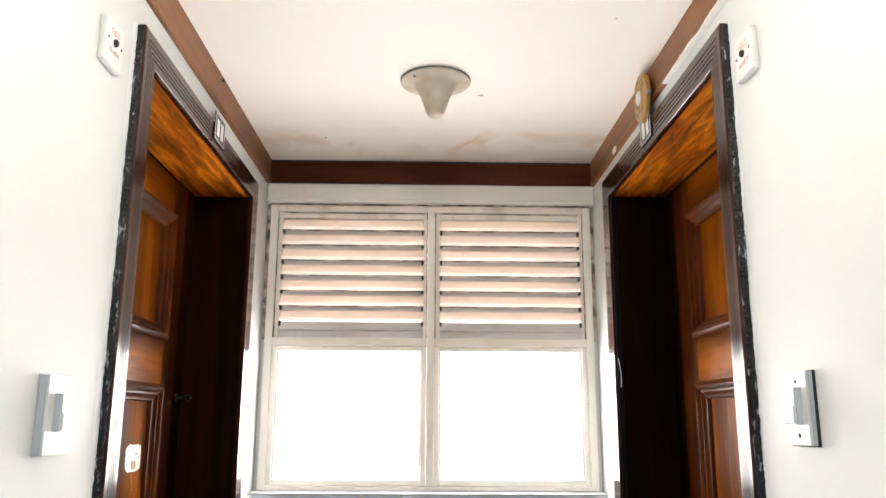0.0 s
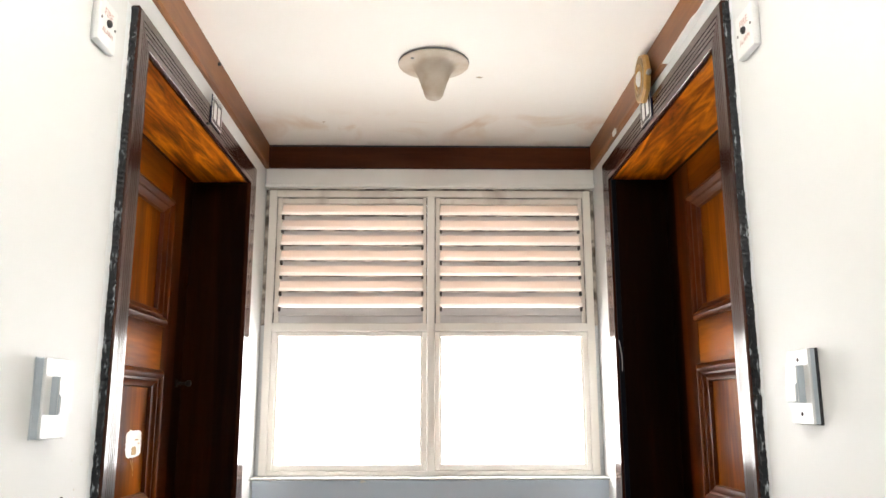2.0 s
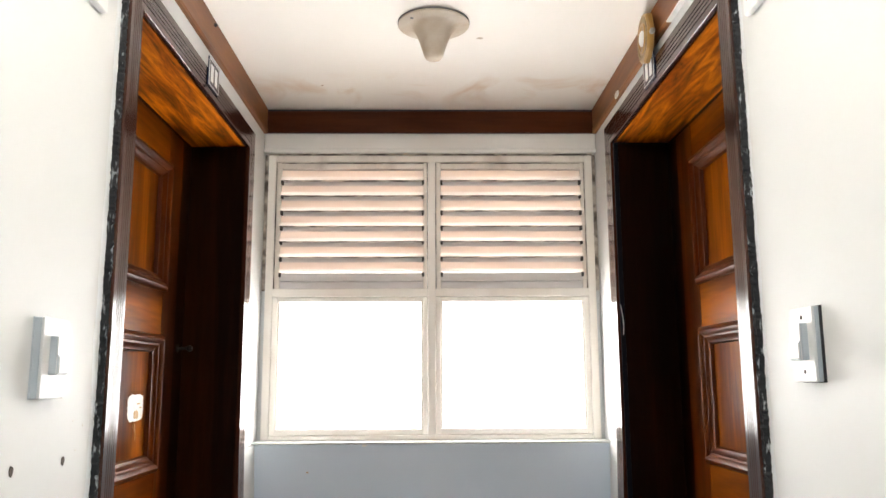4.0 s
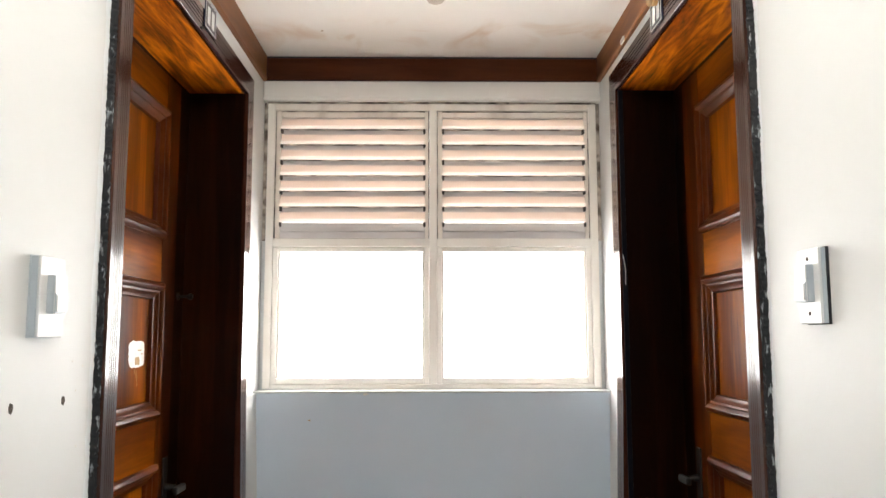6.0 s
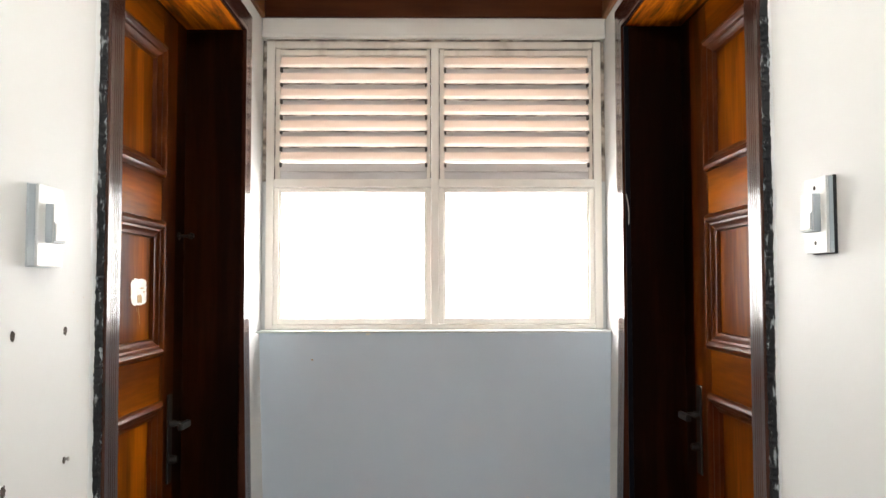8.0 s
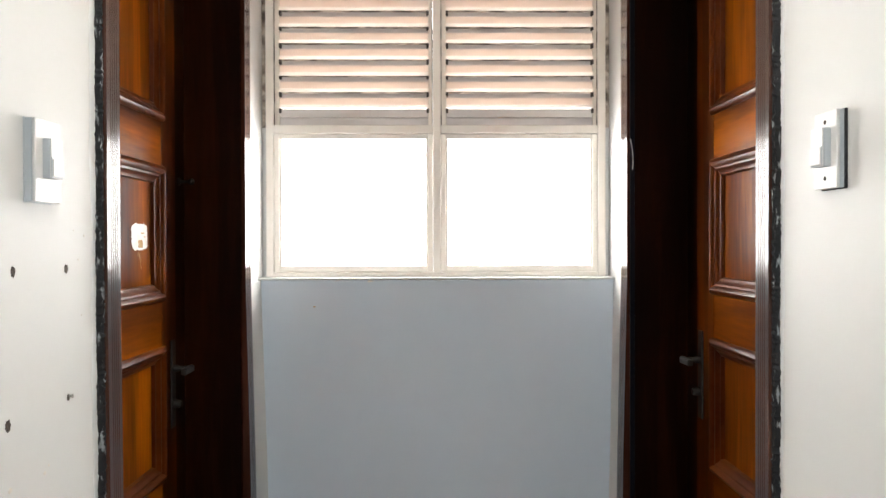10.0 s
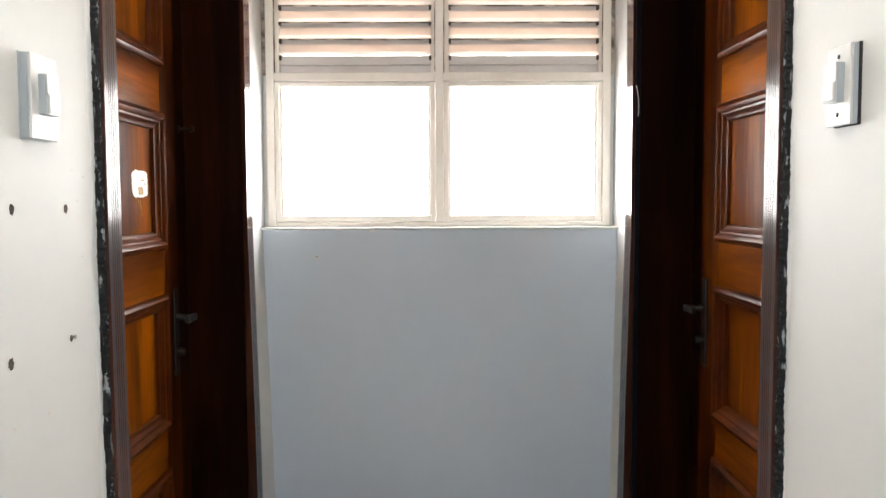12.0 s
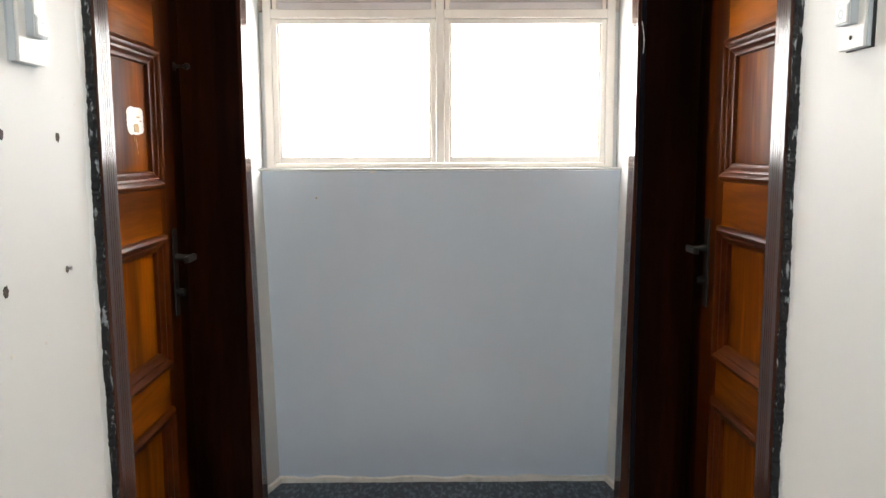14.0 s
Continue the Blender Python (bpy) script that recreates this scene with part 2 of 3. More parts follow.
def hazy_sky():
    m = bpy.data.materials.new("hazy_sky")
    m.use_nodes = True
    nt = m.node_tree
    nt.nodes.remove(nt.nodes["Principled BSDF"])
    e = nt.nodes.new("ShaderNodeEmission")
    e.inputs[0].default_value, e.inputs[1].default_value = (1.0, 0.985, 0.955, 1), 7.5
    nt.links.new(e.outputs[0], nt.nodes["Material Output"].inputs[0])
    return m


M_SKY = hazy_sky()

# ---- mesh helpers ----
def part(name, bm, mat, parent=None, label="", smooth=False):
    """Links a bmesh as one mesh object, under its thing if there is one."""
    bmesh.ops.recalc_face_normals(bm, faces=bm.faces)
    me = bpy.data.meshes.new(name)
    bm.to_mesh(me)
    bm.free()
    me.materials.append(mat)
    if smooth:
        for p in me.polygons:
            p.use_smooth = True
        me.set_sharp_from_angle(angle=radians(40))
    ob = new(name, me)
    ob.parent = parent
    if label:
        ob["label"] = label
    return ob


def thing(name, at, label, category, group="", kind=""):
    ob = new(name)
    ob.location = at
    ob.empty_display_size = 0.05
    return tagged(ob, label, category, group, kind)


def add_box(bm, x0, x1, y0, y1, z0, z1, bevel=0.0):
    vs = [bm.verts.new((x, y, z)) for x in (x0, x1) for y in (y0, y1) for z in (z0, z1)]
    fs = [bm.faces.new([vs[i] for i in q]) for q in ((0, 1, 3, 2), (4, 6, 7, 5), (0, 4, 5, 1), (2, 3, 7, 6), (0, 2, 6, 4), (1, 5, 7, 3))]
    if bevel:
        es = list({e for f in fs for e in f.edges})
        bmesh.ops.bevel(bm, geom=es, offset=bevel, segments=2, profile=0.5, affect="EDGES")
    return bm


def box(x0, x1, y0, y1, z0, z1, bevel=0.0):
    return add_box(bmesh.new(), min(x0, x1), max(x0, x1), min(y0, y1), max(y0, y1), min(z0, z1), max(z0, z1), bevel)


def prism(bm, a, b):
    """Joins two loops of points, alike in number, and caps both ends."""
    va, vb = [bm.verts.new(p) for p in a], [bm.verts.new(p) for p in b]
    n = len(a)
    for i in range(n):
        bm.faces.new((va[i], va[(i + 1) % n], vb[(i + 1) % n], vb[i]))
    bm.faces.new(va[::-1])
    bm.faces.new(vb)
    return bm


def lathe(profile, steps, axis="z", sign=1.0):
    """Turns (radius, height) round an axis."""
    bm = bmesh.new()
    rings = []
    for r, h in profile:
        ring = []
        for k in range(steps):
            a = 2 * math.pi * k / steps
            c, s = r * math.cos(a), r * math.sin(a)
            ring.append(bm.verts.new((c, s, sign * h) if axis == "z" else (sign * h, c, s)))
        rings.append(ring)
    for p, q in zip(rings, rings[1:]):
        for k in range(steps):
            bm.faces.new((p[k], p[(k + 1) % steps], q[(k + 1) % steps], q[k]))
    bm.faces.new(rings[0])
    bm.faces.new(rings[-1][::-1])
    return bm


def ragged(radius_y, radius_z, n, rough, seed, sign, h0, h1, power=6):
    """A flat scrap with a torn outline, standing off a side wall."""
    rnd = random.Random(seed)
    pts = []
    for k in range(n):
        a = 2 * math.pi * k / n
        g = (abs(math.cos(a)) ** power + abs(math.sin(a)) ** power) ** (-1 / power)
        f = g * (1 + rnd.uniform(-rough, rough))
        pts.append((radius_y * f * math.cos(a), radius_z * f * math.sin(a)))
    return prism(bmesh.new(), [(sign * h0, y, z) for y, z in pts], [(sign * h1, y, z) for y, z in pts])


# ---- the shell of the corridor ----
XL, XR, CEIL, BACK = -0.612, 0.620, 2.316, -2.9
END, WIN = 2.62, 2.70
THICK = 0.30


def side_wall(name, face, sign, y0, y1, top, label):
    """A side wall with its doorway cut through; sign is the side on which it stands."""
    bm = bmesh.new()
    far = face + sign * THICK
    a, b = min(face, far), max(face, far)
    add_box(bm, a, b, BACK, y0, 0, CEIL)
    add_box(bm, a, b, y1, 2.95, 0, CEIL)
    add_box(bm, a, b, y0, y1, top, CEIL)
    return tagged(part(name, bm, M_WALL), label, "wall", kind="structure")


wall_left = side_wall("wall_west", XL, -1, 1.38, 2.41, 2.105, "white painted plaster side wall with a deep doorway")
wall_right = side_wall("wall_east", XR, 1, 1.39, 2.41, 2.125, "white painted plaster side wall with a deep doorway")
wall_end = tagged(part("wall_north", box(XL, XR, END, 2.93, 0, 1.1035, 0.003), M_END), "pale blue-grey painted wall under the window", "wall", kind="structure")
tagged(part("sill", box(XL, XR, END - 0.002, 2.93, 1.1035, 1.111, 0.003), M_WALL), "white plaster window ledge", "sill", kind="structure")
tagged(part("wall_north_lintel", box(XL, XR, 2.68, 2.93, 2.153, CEIL, 0.003), M_LINTEL), "white painted lintel above the window", "wall", kind="structure")
# unseen wall behind the camera, its opening made up for the fill light
bm = box(XL - THICK, -0.56, BACK - 0.2, BACK, 0, CEIL)
add_box(bm, 0.56, XR + THICK, BACK - 0.2, BACK, 0, CEIL)
add_box(bm, -0.56, 0.56, BACK - 0.2, BACK, 2.12, CEIL)
tagged(part("trim_lintel", box(XL, XR, 2.668, 2.686, 2.1515, 2.1675, 0.005), M_LINTEL, smooth=True), "rounded white plaster edge of the lintel", "trim", kind="structure")
tagged(part("wall_south", bm, M_WALL), "unseen white wall with an opening added for fill light", "wall", kind="structure")
floor = tagged(part("floor", box(XL - THICK, XR + THICK, BACK - 0.2, 2.95, -0.1, 0), M_FLOOR_PALE), "unseen cream floor, pale to bounce light upward", "floor", kind="structure")
tagged(part("floor_border", box(XL, XR, 2.38, END, -0.002, 0.004, 0.001), M_GRANITE), "dark speckled polished granite border", "floor", kind="structure")
tagged(part("ceiling", box(XL - THICK, XR + THICK, BACK - 0.2, 2.95, CEIL, CEIL + 0.12), M_CEIL), "cream painted ceiling with damp stains", "ceiling", kind="structure")


def corner_plaster(name, sign, face, low, mid, top):
    """Plaster that thickens towards the floor where a side wall meets the end wall."""
    sec = [(-0.002, 0), (low, 0), (mid, 0.50), (top, 1.1033), (-0.002, 1.1033)]
    bm = prism(bmesh.new(), [(face - sign * h, 2.478, z) for h, z in ((-0.002, 0), (0.001, 0), (0.001, 0.5), (0.001, 1.1033), (-0.002, 1.1033))],
               [(face - sign * h, END + 0.001, z) for h, z in sec])
    return tagged(part(name, bm, M_WALL), "uneven white plaster in the corner below the window", "wall", kind="structure")


corner_plaster("wall_west_corner", -1, XL, 0.043, 0.031, 0.012)
corner_plaster("wall_east_corner", 1, XR, 0.029, 0.017, 0.004)


def edge_strip():
    """The uneven plaster edge between the end wall and the floor."""
    bm = bmesh.new()
    rnd = random.Random(5)
    n = 26
    rows = []
    for k in range(n + 1):
        x = XL + (XR - XL) * k / n
        h, d = 0.023 + rnd.uniform(-0.005, 0.005), 0.007 + rnd.uniform(-0.002, 0.002)
        rows.append([bm.verts.new(p) for p in ((x, END, 0), (x, END - d - 0.004, 0), (x, END - d, h * 0.8), (x, END, h))])
    for p, q in zip(rows, rows[1:]):
        for i in range(4):
            bm.faces.new((p[i], p[(i + 1) % 4], q[(i + 1) % 4], q[i]))
    bm.faces.new(rows[0])
    bm.faces.new(rows[-1][::-1])
    return tagged(part("baseboard", bm, M_SKIRT), "rough cream plaster edge along the floor", "skirting", kind="structure")


edge_strip()
for sign, face, low in ((-1, XL, 0.043), (1, XR, 0.029)):
    prof = [(0, 0.0), (low + 0.008, 0.0), (low + 0.006, 0.020), (low, 0.024), (0, 0.024)]
    bm = prism(bmesh.new(), [(face - sign * min(h, 0.009), 2.478, z) for h, z in prof], [(face - sign * h, END - 0.008, z) for h, z in prof])
    tagged(part("baseboard_west" if sign < 0 else "baseboard_east", bm, M_SKIRT), "rough cream plaster edge along the floor", "skirting", kind="structure")


def ceiling_trim(name, sign, face):
    """A flat brown board with a rounded lower edge under the ceiling."""
    prof = [(0, 2.222), (0.010, 2.222), (0.014, 2.227), (0.014, 2.24), (0.012, 2.243), (0.012, CEIL), (0, CEIL)]
    bm = prism(bmesh.new(), [(face - sign * h, BACK, z) for h, z in prof], [(face - sign * h, 2.68 - 0.014, z) for h, z in prof])
    return tagged(part(name, bm, M_TRIM), "brown stained wooden trim board under the ceiling", "trim", kind="structure")


ceiling_trim("trim_west", -1, XL)
ceiling_trim("trim_east", 1, XR)
tagged(part("trim_north", box(XL, XR, 2.664, 2.68, 2.226, CEIL - 0.007, 0.003), M_TRIM_END), "brown wooden trim board above the window, darkened as backlit", "trim", kind="structure")

# black filler strip standing for the shadow between board and ceiling
tagged(part("trim_shadow_strip", box(XL, XR, 2.669, 2.68, CEIL - 0.007, CEIL), M_BLACK), "black strip for the shadow above the trim board", "joint", kind="structure")

# ---- bright haze far outside the window ----
tagged(part("backdrop", box(-22, 22, 14.0, 14.1, -14, 18), M_SKY), "bright white hazy sky far outside the window", "sky", kind="structure")

# ---- window ----
def build_window():
    w = thing("window_1", (0, WIN, 0), "cream aluminium window with louvres above two bright panes", "window", kind="structure")

    def bar(name, x0, x1, y0, y1, z0, z1, mat=M_ALU, bev=0.003, label=""):
        return part(name, box(x0, x1, y0, y1, z0, z1, bev), mat, w, label)

    # outer frame
    bar("frame_jamb", -0.598, -0.570, -0.004, 0.10, 1.112, 2.148)
    bar("frame_jamb", 0.578, 0.606, -0.004, 0.10, 1.112, 2.148)
    bar("frame_head", -0.570, 0.578, -0.003, 0.10, 2.122, 2.148, M_ALU_GRIMY)
    bar("frame_sill", -0.570, 0.578, -0.004, 0.10, 1.112, 1.128)
    bar("mullion", -0.0075, 0.0205, -0.010, 0.10, 1.128, 2.122)
    for x0, x1 in ((-0.570, -0.0075), (0.0205, 0.578)):
        bar("transom", x0, x1, -0.008, 0.10, 1.618, 1.648)
        # louvre light
        a, b = x0 + 0.0002, x1 - 0.0002
        bar("louvre_frame", a + 0.003, a + 0.020, 0.004, 0.08, 1.649, 2.121, M_ALU_GRIMY)
        part("louvre_frame", box(b - 0.016, b - 0.003, 0.004, 0.08, 1.649, 2.121, 0.002), M_ALU_GRIMY, w)
        bar("louvre_head", a + 0.020, b - 0.016, 0.004, 0.08, 2.098, 2.118, M_ALU_GRIMY)
        bar("louvre_seal", a, a + 0.003, 0.003, 0.07, 1.649, 2.121, M_GRIME, 0)
        bar("louvre_seal", b - 0.003, b, 0.003, 0.07, 1.649, 2.121, M_GRIME, 0)
        bar("louvre_seal", a + 0.020, b - 0.016, 0.003, 0.07, 2.118, 2.121, M_GRIME, 0)
        for k in range(7):
            z = 2.094 - 0.0577 * k
            face = [(0.0170, 0.0), (0.0070, -0.0255), (0.0095, -0.0275), (0.0195, -0.0010)]
            lip = [(0.0070, -0.0257), (0.0035, -0.0264), (0.0012, -0.0290), (0.0016, -0.0308), (0.0008, -0.0325), (0.0012, -0.0365), (0.0040, -0.0390), (0.0085, -0.0390), (0.0095, -0.0277)]
            back = [(0.0186, -0.0012), (0.0230, 0.0190), (0.0245, 0.0190), (0.0205, -0.0020)]
            ends = a + 0.0195, b - 0.0155
            slat = part("slat", prism(bmesh.new(), [(ends[0], y, z + h) for y, h in face], [(ends[1], y, z + h) for y, h in face]), M_SLAT, w, smooth=True)
            part("slat_lip", prism(bmesh.new(), [(ends[0], y, z + h) for y, h in lip], [(ends[1], y, z + h) for y, h in lip]), M_LIP, slat, "rolled lip, whitened for its highlight", smooth=True)
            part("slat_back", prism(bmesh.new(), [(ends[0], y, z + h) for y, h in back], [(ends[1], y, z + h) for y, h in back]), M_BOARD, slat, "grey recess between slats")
            if k < 6:
                # thin dark strip under the lip
                part("slat_groove", box(ends[0] + 0.0002, ends[1] - 0.0002, 0.0060, 0.0215, z - 0.0412, z - 0.0392), M_GRIME, slat, "dark line under the slat lip")
            for e in (a + 0.0201, b - 0.0198):
                part("slat_clip", box(e - 0.002, e + 0.0065, 0.0025, 0.018, z - 0.0560 + 0.005 * (k % 3 == 1), z - 0.0395, 0.001), M_CLIP, w, "grimy dark slat clip")
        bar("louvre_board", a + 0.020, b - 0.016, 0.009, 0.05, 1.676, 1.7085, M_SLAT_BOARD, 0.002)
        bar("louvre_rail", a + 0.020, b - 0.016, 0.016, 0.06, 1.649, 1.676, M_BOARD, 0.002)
        # lower sash
        c, d = x0 + 0.0002, x1 - 0.0002
        bar("sash_stile", c, c + 0.018, 0.002, 0.06, 1.129, 1.617)
        bar("sash_stile", d - 0.018, d, 0.002, 0.06, 1.129, 1.617)
        bar("sash_bead", c + 0.018, c + 0.026, 0.010, 0.05, 1.150, 1.600)
        bar("sash_bead", d - 0.026, d - 0.018, 0.010, 0.05, 1.150, 1.600)
        bar("sash_rail", c + 0.018, d - 0.018, 0.002, 0.06, 1.129, 1.150)
        bar("sash_rail", c + 0.018, d - 0.018, 0.002, 0.06, 1.600, 1.617)
        pane = part("pane", box(c + 0.024, d - 0.024, 0.028, 0.032, 1.146, 1.604), M_GLASS, w, "clear pane bright with daylight")
        pane.visible_shadow = False
    # grimy sealant round the frame
    for x0, x1 in ((-0.6115, -0.598), (0.606, 0.6195)):
        bar("sealant", x0, x1, 0.001, 0.03, 1.640, 2.150, M_GRIME, 0.0015)
        bar("plaster_fill", x0, x1, 0.004, 0.03, 1.112, 1.640, M_WALL, 0.0015)
    bar("sealant", -0.598, 0.606, -0.009, 0.02, 2.1482, 2.1525, M_GRIME, 0.001)
    return w


build_window()

# ---- doors ----
def casing_profile():
    pts = [(0, 0), (0, 0.013), (0.004, 0.016), (0.022, 0.016)]
    w = 0.022
    for _ in range(4):
        pts += [(w, 0.016), (w + 0.0008, 0.0125), (w + 0.0020, 0.0125), (w + 0.0028, 0.0158)]
        w += 0.0105
    return pts + [(0.0705, 0.016), (0.0715, 0.0152), (0.072, 0.014), (0.072, 0)]


def build_door(name, sign, face, leaf_x, y_near, y_far, out_near, out_far, head, out_head, tops, inset, lean, label):
    """A deep panelled doorway: casing, jambs and a shut leaf. y runs along the wall."""
    d = thing(name, (face, 0, 0), label, "door", kind="structure")
    P = casing_profile()
    k = 0.072

    def cas(name_, ends):
        a, b = zip(*[(f, g) for f, g in ends])
        part(name_, prism(bmesh.new(), list(a), list(b)), M_CASING, d)

    kn, kf, kh = (y_near - out_near) / k, (out_far - y_far) / k, (out_head - head) / k
    # the near upright runs out of plumb below its middle
    bm = bmesh.new()
    loops = [[bm.verts.new((-sign * h, out_near + w * kn + dy, z if z is not None else out_head - w * kh)) for w, h in P] for z, dy in ((0, lean), (0.55, lean * 0.45), (1.1, 0), (None, 0))]
    for p, q in zip(loops, loops[1:]):
        for i in range(len(P)):
            bm.faces.new((p[i], p[(i + 1) % len(P)], q[(i + 1) % len(P)], q[i]))
    bm.faces.new(loops[0][::-1])
    bm.faces.new(loops[-1])
    part("casing_upright", bm, M_CASING, d)
    # the far upright stands further off the wall towards the floor
    bm = bmesh.new()
    loops = [[bm.verts.new((-sign * (h + (off if h > 0 else 0)), out_far - w * kf, z if z is not None else out_head - w * kh)) for w, h in P]
             for z, off in ((0, 0.020), (0.55, 0.012), (1.1, 0), (None, 0))]
    for p, q in zip(loops, loops[1:]):
        for i in range(len(P)):
            bm.faces.new((p[i], p[(i + 1) % len(P)], q[(i + 1) % len(P)], q[i]))
    bm.faces.new(loops[0][::-1])
    bm.faces.new(loops[-1])
    part("casing_upright", bm, M_CASING, d)
    cas("casing_head", [((-sign * h, out_near + w * kn, out_head - w * kh), (-sign * h, out_far - w * kf, out_head - w * kh)) for w, h in P])
    # jambs, the uprights near black for the shade in the recess
    deep = abs(leaf_x - face)
    x0, x1 = -sign * 0.006, sign * (deep + 0.055)
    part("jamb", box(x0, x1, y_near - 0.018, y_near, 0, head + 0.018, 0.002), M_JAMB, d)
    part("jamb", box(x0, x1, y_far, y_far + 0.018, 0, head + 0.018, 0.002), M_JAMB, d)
    part("head_jamb", box(x0, x1, y_near, y_far, head, head + 0.018, 0.002), M_WOOD_FIG, d, "figured orange-brown varnished wood")
    if sign > 0:
        part("edge_seal", box(0.008, -0.007, y_far - 0.006, y_far + 0.001, 0, head, 0.001), M_LACQUER, d, "black lacquered edge strip")
    # the leaf
    fx = sign * deep
    ya, yb, top = y_near + 0.060, y_far - 0.092, head - 0.012
    # the inner frame round the leaf, in the same shaded jamb wood
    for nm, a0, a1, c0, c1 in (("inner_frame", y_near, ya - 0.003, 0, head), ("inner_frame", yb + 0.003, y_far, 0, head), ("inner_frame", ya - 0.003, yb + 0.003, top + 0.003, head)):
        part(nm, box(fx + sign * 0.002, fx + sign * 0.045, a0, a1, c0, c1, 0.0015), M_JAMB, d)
    body = part("leaf", box(fx + sign * 0.020, fx + sign * 0.045, ya, yb, 0.006, top), M_WOOD_V, d)
    ins, m_out = 0.120, 0.385
    p0, p1 = ya + ins, yb - inset
    rows = [(t - m_out, t) for t in tops]

    def rail(nm, a0, a1, c0, c1, mat):
        part(nm, box(fx, fx + sign * 0.0198, a0, a1, c0, c1, 0.0012), mat, body)

    e = 0.004
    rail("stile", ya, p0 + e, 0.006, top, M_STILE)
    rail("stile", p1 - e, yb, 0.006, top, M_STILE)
    edges = [0.006] + [v for r in reversed(rows) for v in r] + [top]
    for i in range(0, len(edges), 2):
        lo = edges[i] - (e if i else 0)
        hi = edges[i + 1] + (e if i + 2 < len(edges) else 0)
        rail("rail", p0 + e, p1 - e, lo, hi, M_WOOD_H)
    for c0, c1 in rows:
        part("panel", box(fx + sign * 0.0150, fx + sign * 0.0196, p0 + 0.03, p1 - 0.03, c0 + 0.03, c1 - 0.03), M_WOOD_V, body)
    for c0, c1 in rows:
        door_mould(body, sign, fx, p0, p1, c0, c1)
    return d, body, fx, p0, p1


def door_mould(parent, sign, fx, y0, y1, z0, z1):
    prof = [(0, 0.0), (0, 0.007), (0.005, 0.013), (0.013, 0.016), (0.021, 0.013), (0.025, 0.006), (0.031, 0.005), (0.036, -0.001),
            (0.042, -0.004), (0.047, -0.005), (0.050, -0.0147), (0.0, -0.0147)]
    for side in range(4):
        a, b = [], []
        for w, h in prof:
            x = fx - sign * h
            yy0, yy1, zz0, zz1 = y0 + w, y1 - w, z0 + w, z1 - w
            ends = (((x, yy0, zz0), (x, yy0, zz1)), ((x, yy1, zz0), (x, yy1, zz1)), ((x, yy0, zz0), (x, yy1, zz0)), ((x, yy0, zz1), (x, yy1, zz1)))[side]
            a.append(ends[0])
            b.append(ends[1])
        part("moulding", prism(bmesh.new(), a, b), M_MOULD, parent, smooth=True)


DL = build_door("door_1", -1, XL, -0.785, 1.404, 2.385, 1.340, 2.462, 2.085, 2.156, (1.965, 1.452, 0.938, 0.432), 0.118, 0.024,
                "shut dark mahogany panelled door in a deep reeded frame")
DR = build_door("door_2", 1, XR, 0.795, 1.400, 2.385, 1.338, 2.470, 2.100, 2.178, (1.980, 1.468, 0.958, 0.458), 0.138, 0.0,
                "shut dark mahogany panelled door in a deep reeded frame")


def lock_set(door, sign, fx, y, z_lever, z_key, z0, z1):
    lever = part("door_handle", box(fx - sign * 0.0005, fx - sign * 0.006, y - 0.019, y + 0.019, z0, z1, 0.0025), M_DARKM, door, "dark metal lever handle on a long plate")
    bm = lathe([(0.011, 0), (0.011, 0.012), (0.008, 0.016), (0.008, 0.050)], 16, "x", -sign)
    for v in bm.verts:
        v.co += Vector((fx - sign * 0.006, y, z_lever))
    part("spindle", bm, M_DARKM, lever, smooth=True)
    part("lever", box(fx - sign * 0.048, fx - sign * 0.064, y - 0.068, y + 0.012, z_lever - 0.010, z_lever + 0.010, 0.004), M_DARKM, lever)
    bm = lathe([(0.013, 0), (0.013, 0.010), (0.010, 0.022), (0.004, 0.024)], 16, "x", -sign)
    for v in bm.verts:
        v.co += Vector((fx - sign * 0.006, y, z_key))
    part("lock_cylinder", bm, M_DARKM, lever, smooth=True)


lock_set(DL[0], -1, DL[2], 2.256, 0.860, 0.755, 0.685, 0.945)
lock_set(DR[0], 1, DR[2], 2.250, 0.880, 0.785, 0.705, 0.968)

# the small bolt above the lock
bm = lathe([(0.012, 0), (0.012, 0.004), (0.005, 0.006), (0.005, 0.030), (0.009, 0.034), (0.010, 0.042), (0.006, 0.047)], 14, "x", 1)
for v in bm.verts:
    v.co += Vector((DL[2], 2.325, 1.420))
part("bolt_knob", bm, M_DARKM, DL[0], "dark metal bolt knob", smooth=True)


def sealant_strip(name, sign, face, y0, y1, top, seed, lean, thin):
    """The ragged bead of black sealant between the casing and the wall."""
    rnd = random.Random(seed)
    bm = bmesh.new()
    n = 420
    rows = []
    drift = 0.0
    for k in range(n + 1):
        z = top * k / n
        drift = 0.9 * drift + rnd.uniform(-0.0011, 0.0011)
        shift = lean * max(0.0, 1 - z / 1.1)
        a = y0 + 0.003 + drift + rnd.uniform(-0.0016, 0.0016) + shift + thin * min(1.0, max(0.0, z - 0.9))
        hh = 0.009 + rnd.uniform(-0.003, 0.003)
        rows.append([bm.verts.new((face - sign * h, y, z)) for h, y in ((0.0, a), (0.003, a + 0.002), (hh, a + 0.006), (hh + rnd.uniform(-0.002, 0.002), y1 - 0.004 + shift), (0.012, y1 + shift), (0.0, y1 + shift))])
    for p, q in zip(rows, rows[1:]):
        for i in range(5):
            bm.faces.new((p[i], p[i + 1], q[i + 1], q[i]))
    return tagged(part(name, bm, M_PUTTY), "ragged black and white sealant bead beside a door frame", "sealant", kind="structure")


